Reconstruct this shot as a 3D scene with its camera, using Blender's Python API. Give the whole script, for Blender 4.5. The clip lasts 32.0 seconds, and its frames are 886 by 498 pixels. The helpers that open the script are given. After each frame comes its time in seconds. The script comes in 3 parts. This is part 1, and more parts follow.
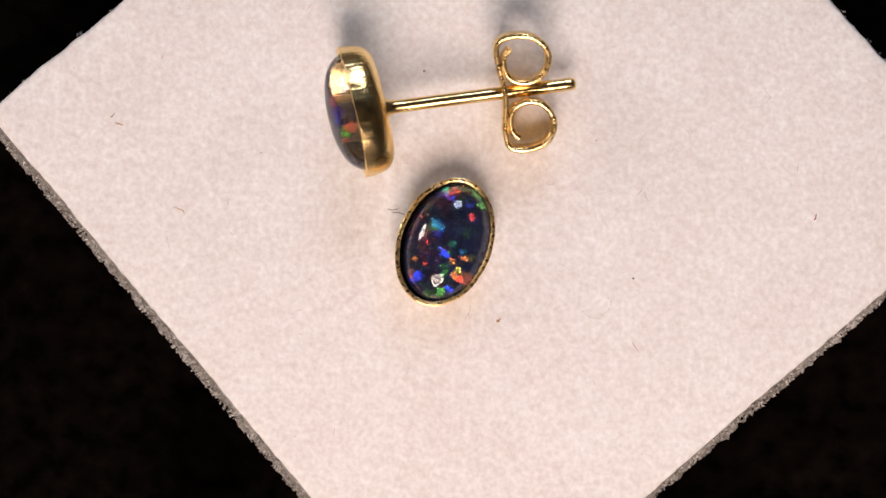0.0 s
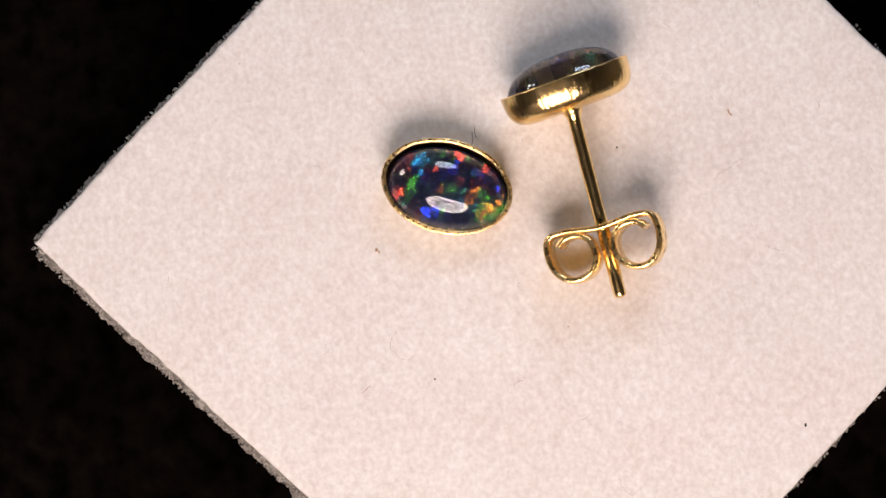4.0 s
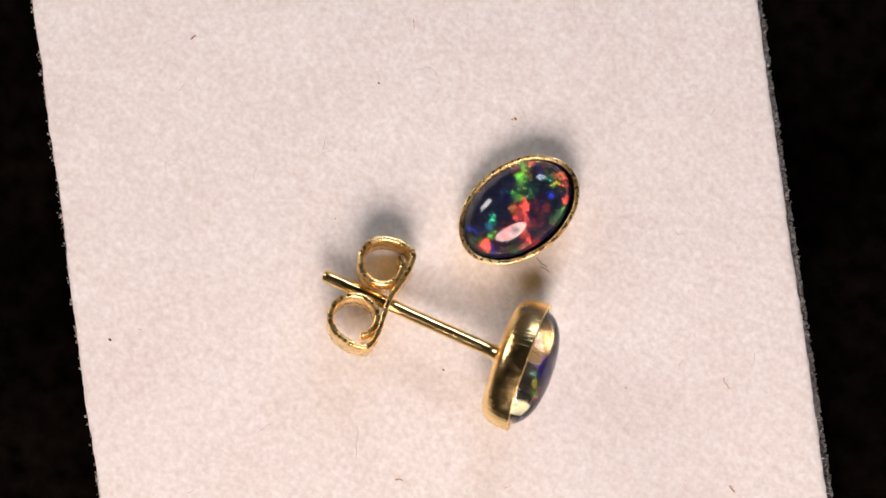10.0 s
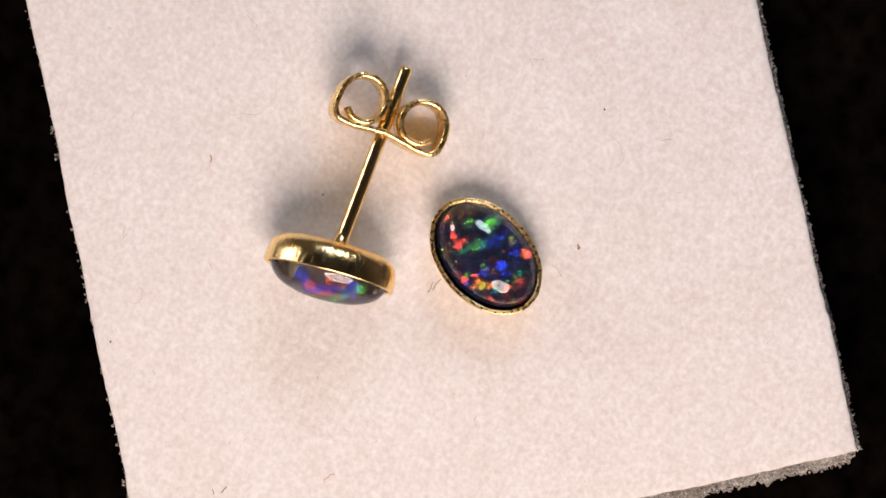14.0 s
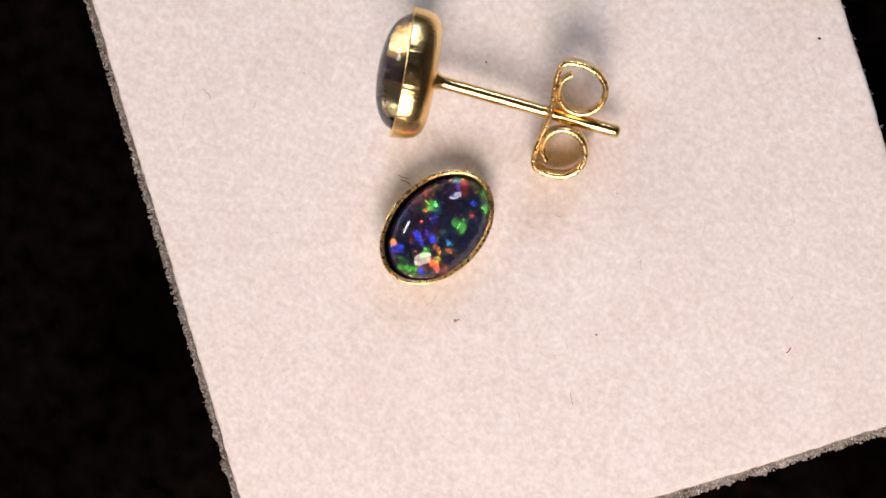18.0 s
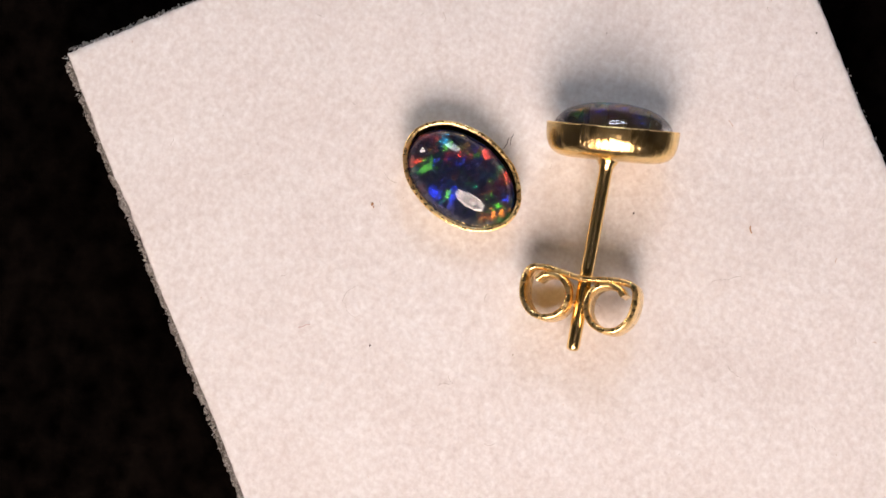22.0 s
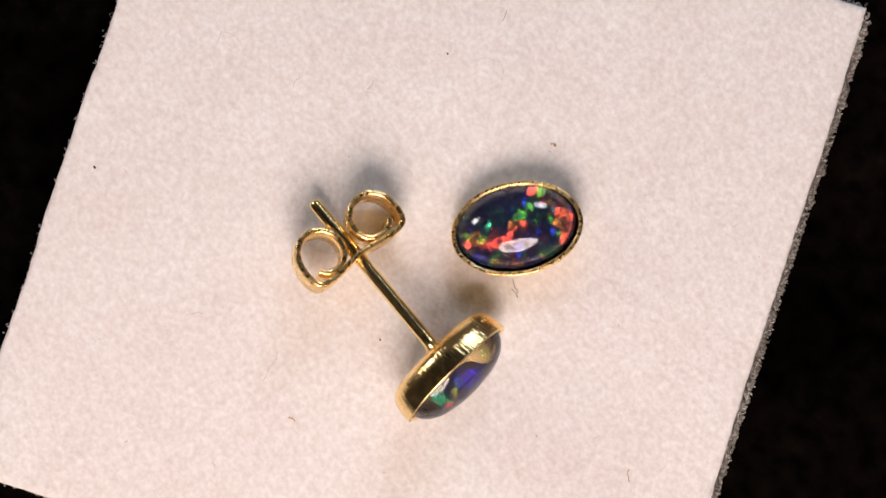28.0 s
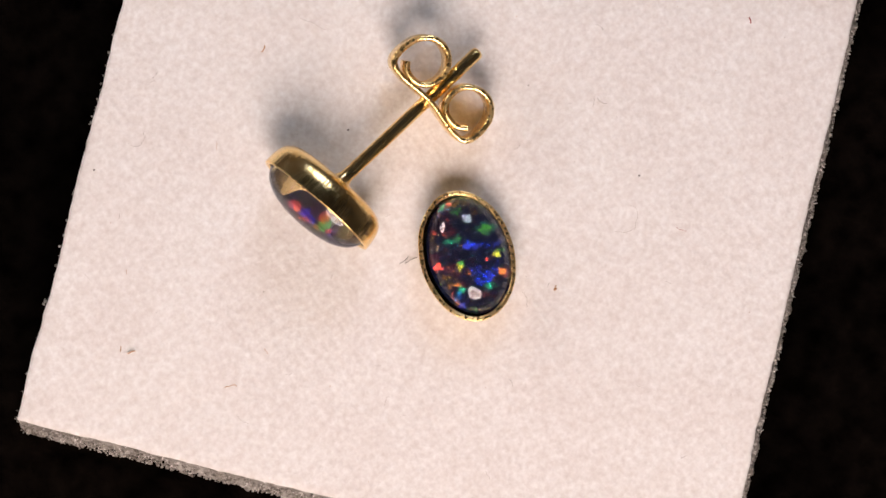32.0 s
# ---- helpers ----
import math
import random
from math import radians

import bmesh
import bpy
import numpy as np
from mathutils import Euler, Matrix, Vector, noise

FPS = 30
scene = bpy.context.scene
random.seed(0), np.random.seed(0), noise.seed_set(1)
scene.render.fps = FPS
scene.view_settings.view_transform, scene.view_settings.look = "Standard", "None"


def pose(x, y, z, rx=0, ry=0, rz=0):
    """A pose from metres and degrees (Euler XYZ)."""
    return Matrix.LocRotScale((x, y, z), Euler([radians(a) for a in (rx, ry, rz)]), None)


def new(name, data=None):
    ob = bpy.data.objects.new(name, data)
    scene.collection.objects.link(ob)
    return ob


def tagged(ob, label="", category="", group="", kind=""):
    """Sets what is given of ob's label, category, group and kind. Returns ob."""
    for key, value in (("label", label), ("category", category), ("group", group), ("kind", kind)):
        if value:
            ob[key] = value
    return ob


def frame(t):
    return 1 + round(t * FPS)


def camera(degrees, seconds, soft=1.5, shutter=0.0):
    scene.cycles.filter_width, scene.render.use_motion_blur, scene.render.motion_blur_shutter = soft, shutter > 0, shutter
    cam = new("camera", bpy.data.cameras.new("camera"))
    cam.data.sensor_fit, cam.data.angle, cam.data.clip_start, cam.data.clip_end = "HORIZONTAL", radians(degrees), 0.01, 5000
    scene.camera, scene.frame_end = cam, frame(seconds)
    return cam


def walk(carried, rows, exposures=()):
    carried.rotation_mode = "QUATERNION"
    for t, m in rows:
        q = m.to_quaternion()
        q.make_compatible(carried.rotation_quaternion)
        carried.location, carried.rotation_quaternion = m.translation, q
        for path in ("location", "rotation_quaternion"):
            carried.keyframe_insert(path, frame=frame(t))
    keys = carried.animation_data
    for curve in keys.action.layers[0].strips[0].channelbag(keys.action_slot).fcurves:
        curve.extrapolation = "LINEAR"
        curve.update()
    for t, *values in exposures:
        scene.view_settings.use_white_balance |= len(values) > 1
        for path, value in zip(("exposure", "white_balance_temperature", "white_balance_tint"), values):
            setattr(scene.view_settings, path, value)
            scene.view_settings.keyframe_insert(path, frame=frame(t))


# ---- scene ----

MM = 0.001
SPIN = -21.2517             # turntable, degrees a second, clockwise seen from above
# how far the hand-cranked table runs ahead or behind, in degrees, at these seconds
DRIFT = ((0.0, 0.81), (2.5, 2.06), (4.5, 2.97), (7.0, 2.58), (9.5, 1.3), (12.0, 0.22), (14.5, 0.24), (16.5, 0.29), (19.0, 0.25), (21.5, 0.25), (24.0, -0.64), (26.5, -1.67), (28.5, -2.52), (30.5, -3.06), (32.0, -3.08))


def turned(second):
    """Degrees by which the table has turned."""
    at, by = [q[0] for q in DRIFT], [q[1] for q in DRIFT]
    return SPIN * second + float(np.mean(np.interp([second - 0.8, second - 0.4, second, second + 0.4, second + 0.8], at, by)))



# ---------------------------------------------------------------- camera
cam = camera(16.0, 32.0)
EYE = Vector((0.0, -10.812, 154.622)) * MM
VIEW = Vector((-0.010873, 0.059716, -0.998156)).normalized()
UP = Vector((-0.000109, 0.998215, 0.05972))
EYE_POSE = Matrix((VIEW.cross(UP), UP, -VIEW)).transposed().to_4x4()
EYE_POSE.translation = EYE
walk(cam, [(0, EYE_POSE), (32, EYE_POSE)])

# ---------------------------------------------------------------- world
world = bpy.data.worlds.new("dim_room")
scene.world = world
world.use_nodes = True
world.node_tree.nodes["Background"].inputs[0].default_value = (0.86, 0.92, 1.0, 1)
world.node_tree.nodes["Background"].inputs[1].default_value = 0.02

KEY_DIR, KEY_DIST, KEY_R, KEY_POWER, KEY_COLOUR = (0.0, -0.68, 0.735), 170, 53, 15.6, (1.0, 0.810, 0.726)
BACK_DIR, BACK_DIST, BACK_R, BACK_POWER, BACK_COLOUR = (0.18, 0.77, 0.61), 160, 26, 12.0, (0.73, 0.82, 1.0)
KEY_AIM = (0.0, -0.515, 0.857)     # the upper part of the key lamp's ring
SIDE_DIR, SIDE_DIST, SIDE_R, SIDE_POWER, SIDE_COLOUR = (-0.79, 0.46, 0.41), 160, 21, 14.0, (1.0, 0.90, 0.84)


# ---------------------------------------------------------------- materials
def material(name, colour=(0.5, 0.5, 0.5), rough=0.5, metal=0.0):
    m = bpy.data.materials.new(name)
    m.use_nodes = True
    b = m.node_tree.nodes["Principled BSDF"]
    b.inputs["Base Color"].default_value = (*colour, 1)
    b.inputs["Roughness"].default_value = rough
    b.inputs["Metallic"].default_value = metal
    return m


def node(m, kind, **values):
    n = m.node_tree.nodes.new(kind)
    for key, value in values.items():
        n.inputs[key].default_value = value
    return n


def link(m, a, b):
    m.node_tree.links.new(a, b)


def grain(m, scale, low, high, detail=4.0, stretch=(1, 1, 1)):
    """Noise in object space between two colours, as a colour output."""
    co = m.node_tree.nodes.new("ShaderNodeTexCoord")
    mp = node(m, "ShaderNodeMapping", Scale=stretch)
    nz = node(m, "ShaderNodeTexNoise", Scale=scale, Detail=detail)
    ramp = m.node_tree.nodes.new("ShaderNodeValToRGB")
    ramp.color_ramp.elements[0].position, ramp.color_ramp.elements[1].position = 0.3, 0.7
    ramp.color_ramp.elements[0].color, ramp.color_ramp.elements[1].color = (*low, 1), (*high, 1)
    link(m, co.outputs["Object"], mp.inputs["Vector"])
    link(m, mp.outputs["Vector"], nz.inputs["Vector"])
    link(m, nz.outputs["Fac"], ramp.inputs["Fac"])
    return nz.outputs["Fac"], ramp.outputs["Color"]


def bump(m, height, strength, distance):
    b = m.node_tree.nodes["Principled BSDF"]
    bp = node(m, "ShaderNodeBump", Strength=strength, Distance=distance)
    link(m, height, bp.inputs["Height"])
    if b.inputs["Normal"].is_linked:
        link(m, b.inputs["Normal"].links[0].from_socket, bp.inputs["Normal"])
    link(m, bp.outputs["Normal"], b.inputs["Normal"])


def mixed(m, a, b, mode="MULTIPLY", factor=1.0):
    mx = m.node_tree.nodes.new("ShaderNodeMix")
    mx.data_type, mx.blend_type = "RGBA", mode
    mx.inputs[0].default_value = factor
    link(m, a, mx.inputs[6])
    link(m, b, mx.inputs[7])
    return mx.outputs[2]


def felt_material(name="flocked_felt", lift=1.0):
    m = material(name, rough=0.95)
    h1, c1 = grain(m, 4000, tuple(lift * c for c in (0.81, 0.785, 0.77)), tuple(lift * c for c in (0.94, 0.935, 0.93)), 5)
    h2, c2 = grain(m, 230, (0.955, 0.93, 0.92), (1.0, 1.0, 1.0), 3)
    h4, c4 = grain(m, 1900, (0.91, 0.885, 0.87), (1.0, 1.0, 1.0), 3)
    h3, _ = grain(m, 1700, (0, 0, 0), (1, 1, 1), 3)
    b = m.node_tree.nodes["Principled BSDF"]
    link(m, mixed(m, mixed(m, c1, c2), c4), b.inputs["Base Color"])
    b.inputs["Specular IOR Level"].default_value = 0.15
    b.inputs["Sheen Weight"].default_value = 0.15
    bump(m, h3, 0.15, 0.0002)
    bump(m, h1, 0.3, 0.00007)
    return m


def foam_material():
    m = material("cut_foam", rough=0.95)
    h1, c1 = grain(m, 2600, (0.26, 0.24, 0.22), (0.72, 0.69, 0.66), 4)
    h2, c2 = grain(m, 500, (0.6, 0.57, 0.54), (1, 1, 1), 3)
    b = m.node_tree.nodes["Principled BSDF"]
    link(m, mixed(m, c1, c2), b.inputs["Base Color"])
    b.inputs["Specular IOR Level"].default_value = 0.1
    bump(m, h1, 0.9, 0.0003)
    return m


def gold_material(name="yellow_gold", rough=0.23, wear=2600, wave=0.5, shine=1.0, streak=0.0, pits=0.0):
    """Polished gold, a little uneven, with duller worn spots."""
    m = material(name, (0.86, 0.62, 0.28), rough, 1.0)
    _, c1 = grain(m, 1500, (0.92 * shine, 0.635 * shine, 0.245 * shine), (1.0 * shine, 0.77 * shine, 0.39 * shine), 4)
    _, r2 = grain(m, wear, (rough * 0.78,) * 3, (rough * 1.3,) * 3, 4)
    h3, _ = grain(m, 900, (0, 0, 0), (1, 1, 1), 2)
    b = m.node_tree.nodes["Principled BSDF"]
    link(m, c1, b.inputs["Base Color"])
    link(m, r2, b.inputs["Roughness"])
    bump(m, h3, wave, 0.00003)
    if streak:
        h4, _ = grain(m, 6500, (0, 0, 0), (1, 1, 1), 3, (1, 1, 0.05))
        bump(m, h4, streak, 0.00003)
    if pits:
        h5, _ = grain(m, 7500, (0, 0, 0), (1, 1, 1), 3)
        bump(m, h5, pits, 0.00002)
    return m


def black_cloth():
    m = material("black_felt", rough=0.95)
    h1, c1 = grain(m, 900, (0.0008, 0.0006, 0.0005), (0.0062, 0.0048, 0.0040), 5)
    h2, c2 = grain(m, 120, (0.35, 0.33, 0.32), (1.0, 0.96, 0.92), 3)
    b = m.node_tree.nodes["Principled BSDF"]
    link(m, mixed(m, c1, c2), b.inputs["Base Color"])
    b.inputs["Specular IOR Level"].default_value = 0.0
    bump(m, h1, 0.6, 0.0004)
    return m


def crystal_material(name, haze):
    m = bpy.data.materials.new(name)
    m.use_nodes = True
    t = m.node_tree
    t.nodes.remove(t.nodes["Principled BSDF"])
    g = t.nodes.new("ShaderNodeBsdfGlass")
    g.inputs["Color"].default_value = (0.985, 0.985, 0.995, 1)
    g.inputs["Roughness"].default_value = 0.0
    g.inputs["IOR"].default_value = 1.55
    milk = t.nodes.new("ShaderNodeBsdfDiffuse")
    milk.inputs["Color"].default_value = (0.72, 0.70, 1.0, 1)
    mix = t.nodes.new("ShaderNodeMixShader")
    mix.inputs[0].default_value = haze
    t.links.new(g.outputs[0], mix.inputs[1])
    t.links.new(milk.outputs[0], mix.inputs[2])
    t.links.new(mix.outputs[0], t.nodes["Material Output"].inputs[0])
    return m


def glow(name, colour, power):
    m = material(name, (0.8, 0.8, 0.8), 0.6)
    b = m.node_tree.nodes["Principled BSDF"]
    b.inputs["Emission Color"].default_value = (*colour, 1)
    b.inputs["Emission Strength"].default_value = power
    return m


def plain(name, low, high, rough, scale, relief=0.0005):
    m = material(name, low, rough)
    h, c = grain(m, scale, low, high)
    link(m, c, m.node_tree.nodes["Principled BSDF"].inputs["Base Color"])
    bump(m, h, 0.2, relief)
    return m


NAP = felt_material("felt_nap", 1.01)
FELT, FOAM, CLOTH = felt_material(), foam_material(), black_cloth()
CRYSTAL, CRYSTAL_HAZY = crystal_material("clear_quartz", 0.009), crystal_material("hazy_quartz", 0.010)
GOLD = gold_material("yellow_gold", 0.27, 3000, 0.8, pits=0.55)
GOLD_BRUSHED = gold_material("bezel_gold", 0.2, 3400, 0.8, 1.0, 1.0)
GOLD_RIM = gold_material("worn_rim_gold", 0.27, 5200, 0.9, pits=0.4)
# gold colour darkened: stands for the shaded gap that mirrors the dark stone
GOLD_SEAT = gold_material("gap_shade_gold", 0.2, 2600, 0.5, 0.45)
GOLD_POST = gold_material("post_gold", 0.2, 7500, 0.6, pits=0.5)
# same inner wall, colour darkened so that the side stone looks dark inside
GOLD_DARKENED = gold_material("darkened_inner_gold", 0.25, 2600, 0.5, 0.38)
# added lid: dark so that the gold mirrors darkness from overhead
LID_CARD = plain("dark_lid_card", (0.12, 0.116, 0.112), (0.16, 0.155, 0.15), 0.9, 40)
# added walls: light enough to bounce fill into the pad's shadows
FILL_BOARD = plain("grey_fill_board", (0.48, 0.435, 0.395), (0.58, 0.53, 0.49), 0.85, 40)
BLACK_METAL = plain("black_lamp_metal", (0.012, 0.012, 0.012), (0.022, 0.022, 0.022), 0.45, 80)
OPAL_LOW, OPAL_HIGH = (0.003, 0.005, 0.016), (0.007, 0.010, 0.031)
BACKING = plain("opal_backing", OPAL_LOW, OPAL_HIGH, 0.35, 420, 0.00002)
BACKING.node_tree.nodes["Principled BSDF"].inputs["Specular IOR Level"].default_value = 0.2


# ---------------------------------------------------------------- mesh helpers
def mesh_of(name, verts, faces, smooth=True, scale=MM):
    me = bpy.data.meshes.new(name)
    me.from_pydata([tuple(c * scale for c in v) for v in verts], [], faces)
    me.update()
    if smooth:
        me.polygons.foreach_set("use_smooth", [True] * len(me.polygons))
    return me


def part(name, me, mat, parent=None, label="", at=None):
    ob = new(name, me)
    if not me.materials:
        me.materials.append(mat)
    if parent is not None:
        ob.parent = parent
    if at is not None:
        ob.matrix_basis = at
    if label:
        ob["label"] = label
    return ob


def rings_mesh(name, rings, cap_start=False, cap_end=False, smooth=True):
    """A skin over closed rings of equal length."""
    n = len(rings[0])
    verts = [p for ring in rings for p in ring]
    faces = []
    for k in range(len(rings) - 1):
        for j in range(n):
            a, b = k * n + j, k * n + (j + 1) % n
            faces.append((a, b, b + n, a + n))
    if cap_start:
        faces.append(tuple(reversed(range(n))))
    if cap_end:
        faces.append(tuple(range((len(rings) - 1) * n, len(rings) * n)))
    return mesh_of(name, verts, faces, smooth)


def tube_mesh(name, path, radius, sides=16, taper=None):
    """A round bar along a path, in millimetres; taper: one radius factor per point."""
    rings = []
    for k, p in enumerate(path):
        a, b = Vector(path[max(k - 1, 0)]), Vector(path[min(k + 1, len(path) - 1)])
        d = (b - a).normalized()
        u = d.orthogonal().normalized()
        if abs(d.z) < 0.95:
            u = d.cross(Vector((0, 0, 1))).normalized()
        v = d.cross(u)
        r = radius * (taper[k] if taper else 1.0)
        rings.append([tuple(Vector(p) + u * (r * math.cos(2 * math.pi * j / sides)) + v * (r * math.sin(2 * math.pi * j / sides))) for j in range(sides)])
    return rings_mesh(name, rings, True, True)


def smooth_path(points, steps=6):
    """Catmull-Rom through the points."""
    pts = [Vector(p) for p in points]
    out = []
    for k in range(len(pts) - 1):
        p0, p1, p2, p3 = pts[max(k - 1, 0)], pts[k], pts[k + 1], pts[min(k + 2, len(pts) - 1)]
        for j in range(steps):
            t = j / steps
            out.append(0.5 * ((2 * p1) + (p2 - p0) * t + (2 * p0 - 5 * p1 + 4 * p2 - p3) * t * t + (3 * p1 - p0 - 3 * p2 + p3) * t ** 3))
    out.append(pts[-1])
    return out


def axes(origin, x, z):
    """A pose with local z along z and local x near x; origin in millimetres."""
    z = Vector(z).normalized()
    x = (Vector(x) - z * Vector(x).dot(z)).normalized()
    y = z.cross(x)
    m = Matrix((x, y, z)).transposed().to_4x4()
    m.translation = Vector(origin) * MM
    return m


def heading(azimuth, elevation=0.0):
    a, e = radians(azimuth), radians(elevation)
    return Vector((math.cos(a) * math.cos(e), math.sin(a) * math.cos(e), math.sin(e)))


# ---------------------------------------------------------------- the added enclosure and the table
PAD_T = 5.5                 # thickness of the pad
TABLE_Z = -PAD_T - 12.0


def box_mesh(name, x0, x1, y0, y1, z0, z1):
    bm = bmesh.new()
    bmesh.ops.create_cube(bm, size=1)
    for v in bm.verts:
        v.co = Vector((x0 + (v.co.x + 0.5) * (x1 - x0), y0 + (v.co.y + 0.5) * (y1 - y0), z0 + (v.co.z + 0.5) * (z1 - z0)))
    me = bpy.data.meshes.new(name)
    bm.to_mesh(me)
    bm.free()
    return me


def enclosure():
    low = TABLE_Z * MM
    # walls and ceiling are added out of view, to fill shadows and be mirrored
    for name, b in (("wall_north", (-0.36, 0.36, 0.34, 0.36, low, 0.42)), ("wall_south", (-0.36, 0.36, -0.36, -0.34, low, 0.42)),
                    ("wall_east", (0.34, 0.36, -0.34, 0.34, low, 0.42)), ("wall_west", (-0.36, -0.34, -0.34, 0.34, low, 0.42)), ("ceiling", (-0.36, 0.36, -0.36, 0.36, 0.42, 0.44))):
        tagged(part(name, box_mesh(name, *b), LID_CARD if name == "ceiling" else FILL_BOARD), "added dark lid, out of view, for dark reflections in the gold" if name == "ceiling" else "added grey wall, out of view, that bounces fill light", "wall" if "wall" in name else name, kind="structure")
    tagged(part("floor", box_mesh("floor", -0.36, 0.36, -0.36, 0.36, low - 0.02, low), CLOTH), "black felt covered base under the turntable", "floor", kind="structure")


enclosure()


def disc_rings(profile, n=96):
    return [[(r * math.cos(2 * math.pi * j / n), r * math.sin(2 * math.pi * j / n), z) for j in range(n)] for r, z in profile]


def turntable():
    t = tagged(new("turntable"), "round turntable covered in black felt, turning under the pad", "turntable")
    z = -PAD_T
    part("platter", rings_mesh("platter", disc_rings([(88, z - 8), (90, z - 7.4), (90, z - 1.2), (89.2, z - 0.3), (88.2, z - 0.02), (0.5, z - 0.02)]), True, True), CLOTH, t)
    part("foot_ring", rings_mesh("foot_ring", disc_rings([(60, z - 12), (62, z - 11.6), (62, z - 8.0), (58, z - 8.0)]), True, True), BLACK_METAL, t)
    return t


def lamp(name, label, direction, dist, radius, colour, power):
    """A lamp head on a bent arm; its face shines at the pad."""
    d = Vector(direction).normalized()
    t = tagged(new(name), label, "lamp")
    head = axes(d * dist, (1, 0, 0) if abs(d.x) < 0.8 else (0, 1, 0), -d)
    part("housing", rings_mesh("housing", disc_rings([(radius * 0.3, -26), (radius * 0.75, -20), (radius * 1.06, -5), (radius * 1.06, 1), (radius * 1.01, 1), (radius * 1.0, -2), (2, -2)], 64), True, True), BLACK_METAL, t, at=head)
    shine = glow(name + "_diffuser", colour, power)
    part("diffuser_ring", rings_mesh("diffuser_ring", disc_rings([(radius * 0.98, -1.2), (radius * 0.98, -0.4), (radius * 0.56, -0.4), (radius * 0.56, -1.2)], 64)), shine, t, "glowing white outer ring", at=head)
    part("diffuser_gap", rings_mesh("diffuser_gap", disc_rings([(radius * 0.555, -0.8), (radius * 0.345, -0.8)], 48)), glow(name + "_gap", colour, power * 0.25), t, "dimmer ring between the bright parts", at=head)
    part("diffuser_centre", rings_mesh("diffuser_centre", disc_rings([(radius * 0.34, -1.2), (radius * 0.34, -0.4), (0.3, -0.4)], 48), True, True), shine, t, "glowing white centre disc", at=head)
    back = d * (dist + 24)
    flat = Vector((d.x, d.y, 0)).normalized()
    foot = flat * max(150, back.length * 1.25)
    arm = smooth_path([back, back + d * 25, foot + Vector((0, 0, max(40, back.z * 0.6))), foot + Vector((0, 0, TABLE_Z + 6))], 8)
    part("arm", tube_mesh("arm", arm, 4, 12), BLACK_METAL, t)
    base = rings_mesh("base", [[(x + foot.x, y + foot.y, z + TABLE_Z) for x, y, z in r] for r in disc_rings([(34, 0), (35, 1), (35, 7), (33, 9), (1, 9)], 48)], True, True)
    part("base", base, BLACK_METAL, t)
    return t


lamp("studio_lamp", "round white lamp with a bright ring and centre", KEY_DIR, KEY_DIST, KEY_R, KEY_COLOUR, KEY_POWER)
lamp("back_lamp", "small cool white ring lamp behind the pad", BACK_DIR, BACK_DIST, BACK_R, BACK_COLOUR, BACK_POWER)
lamp("side_lamp", "small warm white ring lamp beside the pad", SIDE_DIR, SIDE_DIST, SIDE_R, SIDE_COLOUR, SIDE_POWER)


# ---------------------------------------------------------------- the pad
# Each side: the direction that it faces, its distance from the turning axis, how far its foot flares out
SIDES = ((-140.7, 15.10, 0.56), (-50.35, 15.74, 0.46), (39.55, 20.28, 0.20), (129.3, 19.57, 0.10))


def pad_corner(k):
    """Where side k meets side k + 1."""
    (a, da, _), (b, db, _) = SIDES[k % 4], SIDES[(k + 1) % 4]
    a, b = radians(a), radians(b)
    det = math.cos(a) * math.sin(b) - math.sin(a) * math.cos(b)
    return Vector(((da * math.sin(b) - db * math.sin(a)) / det, (db * math.cos(a) - da * math.cos(b)) / det, 0))


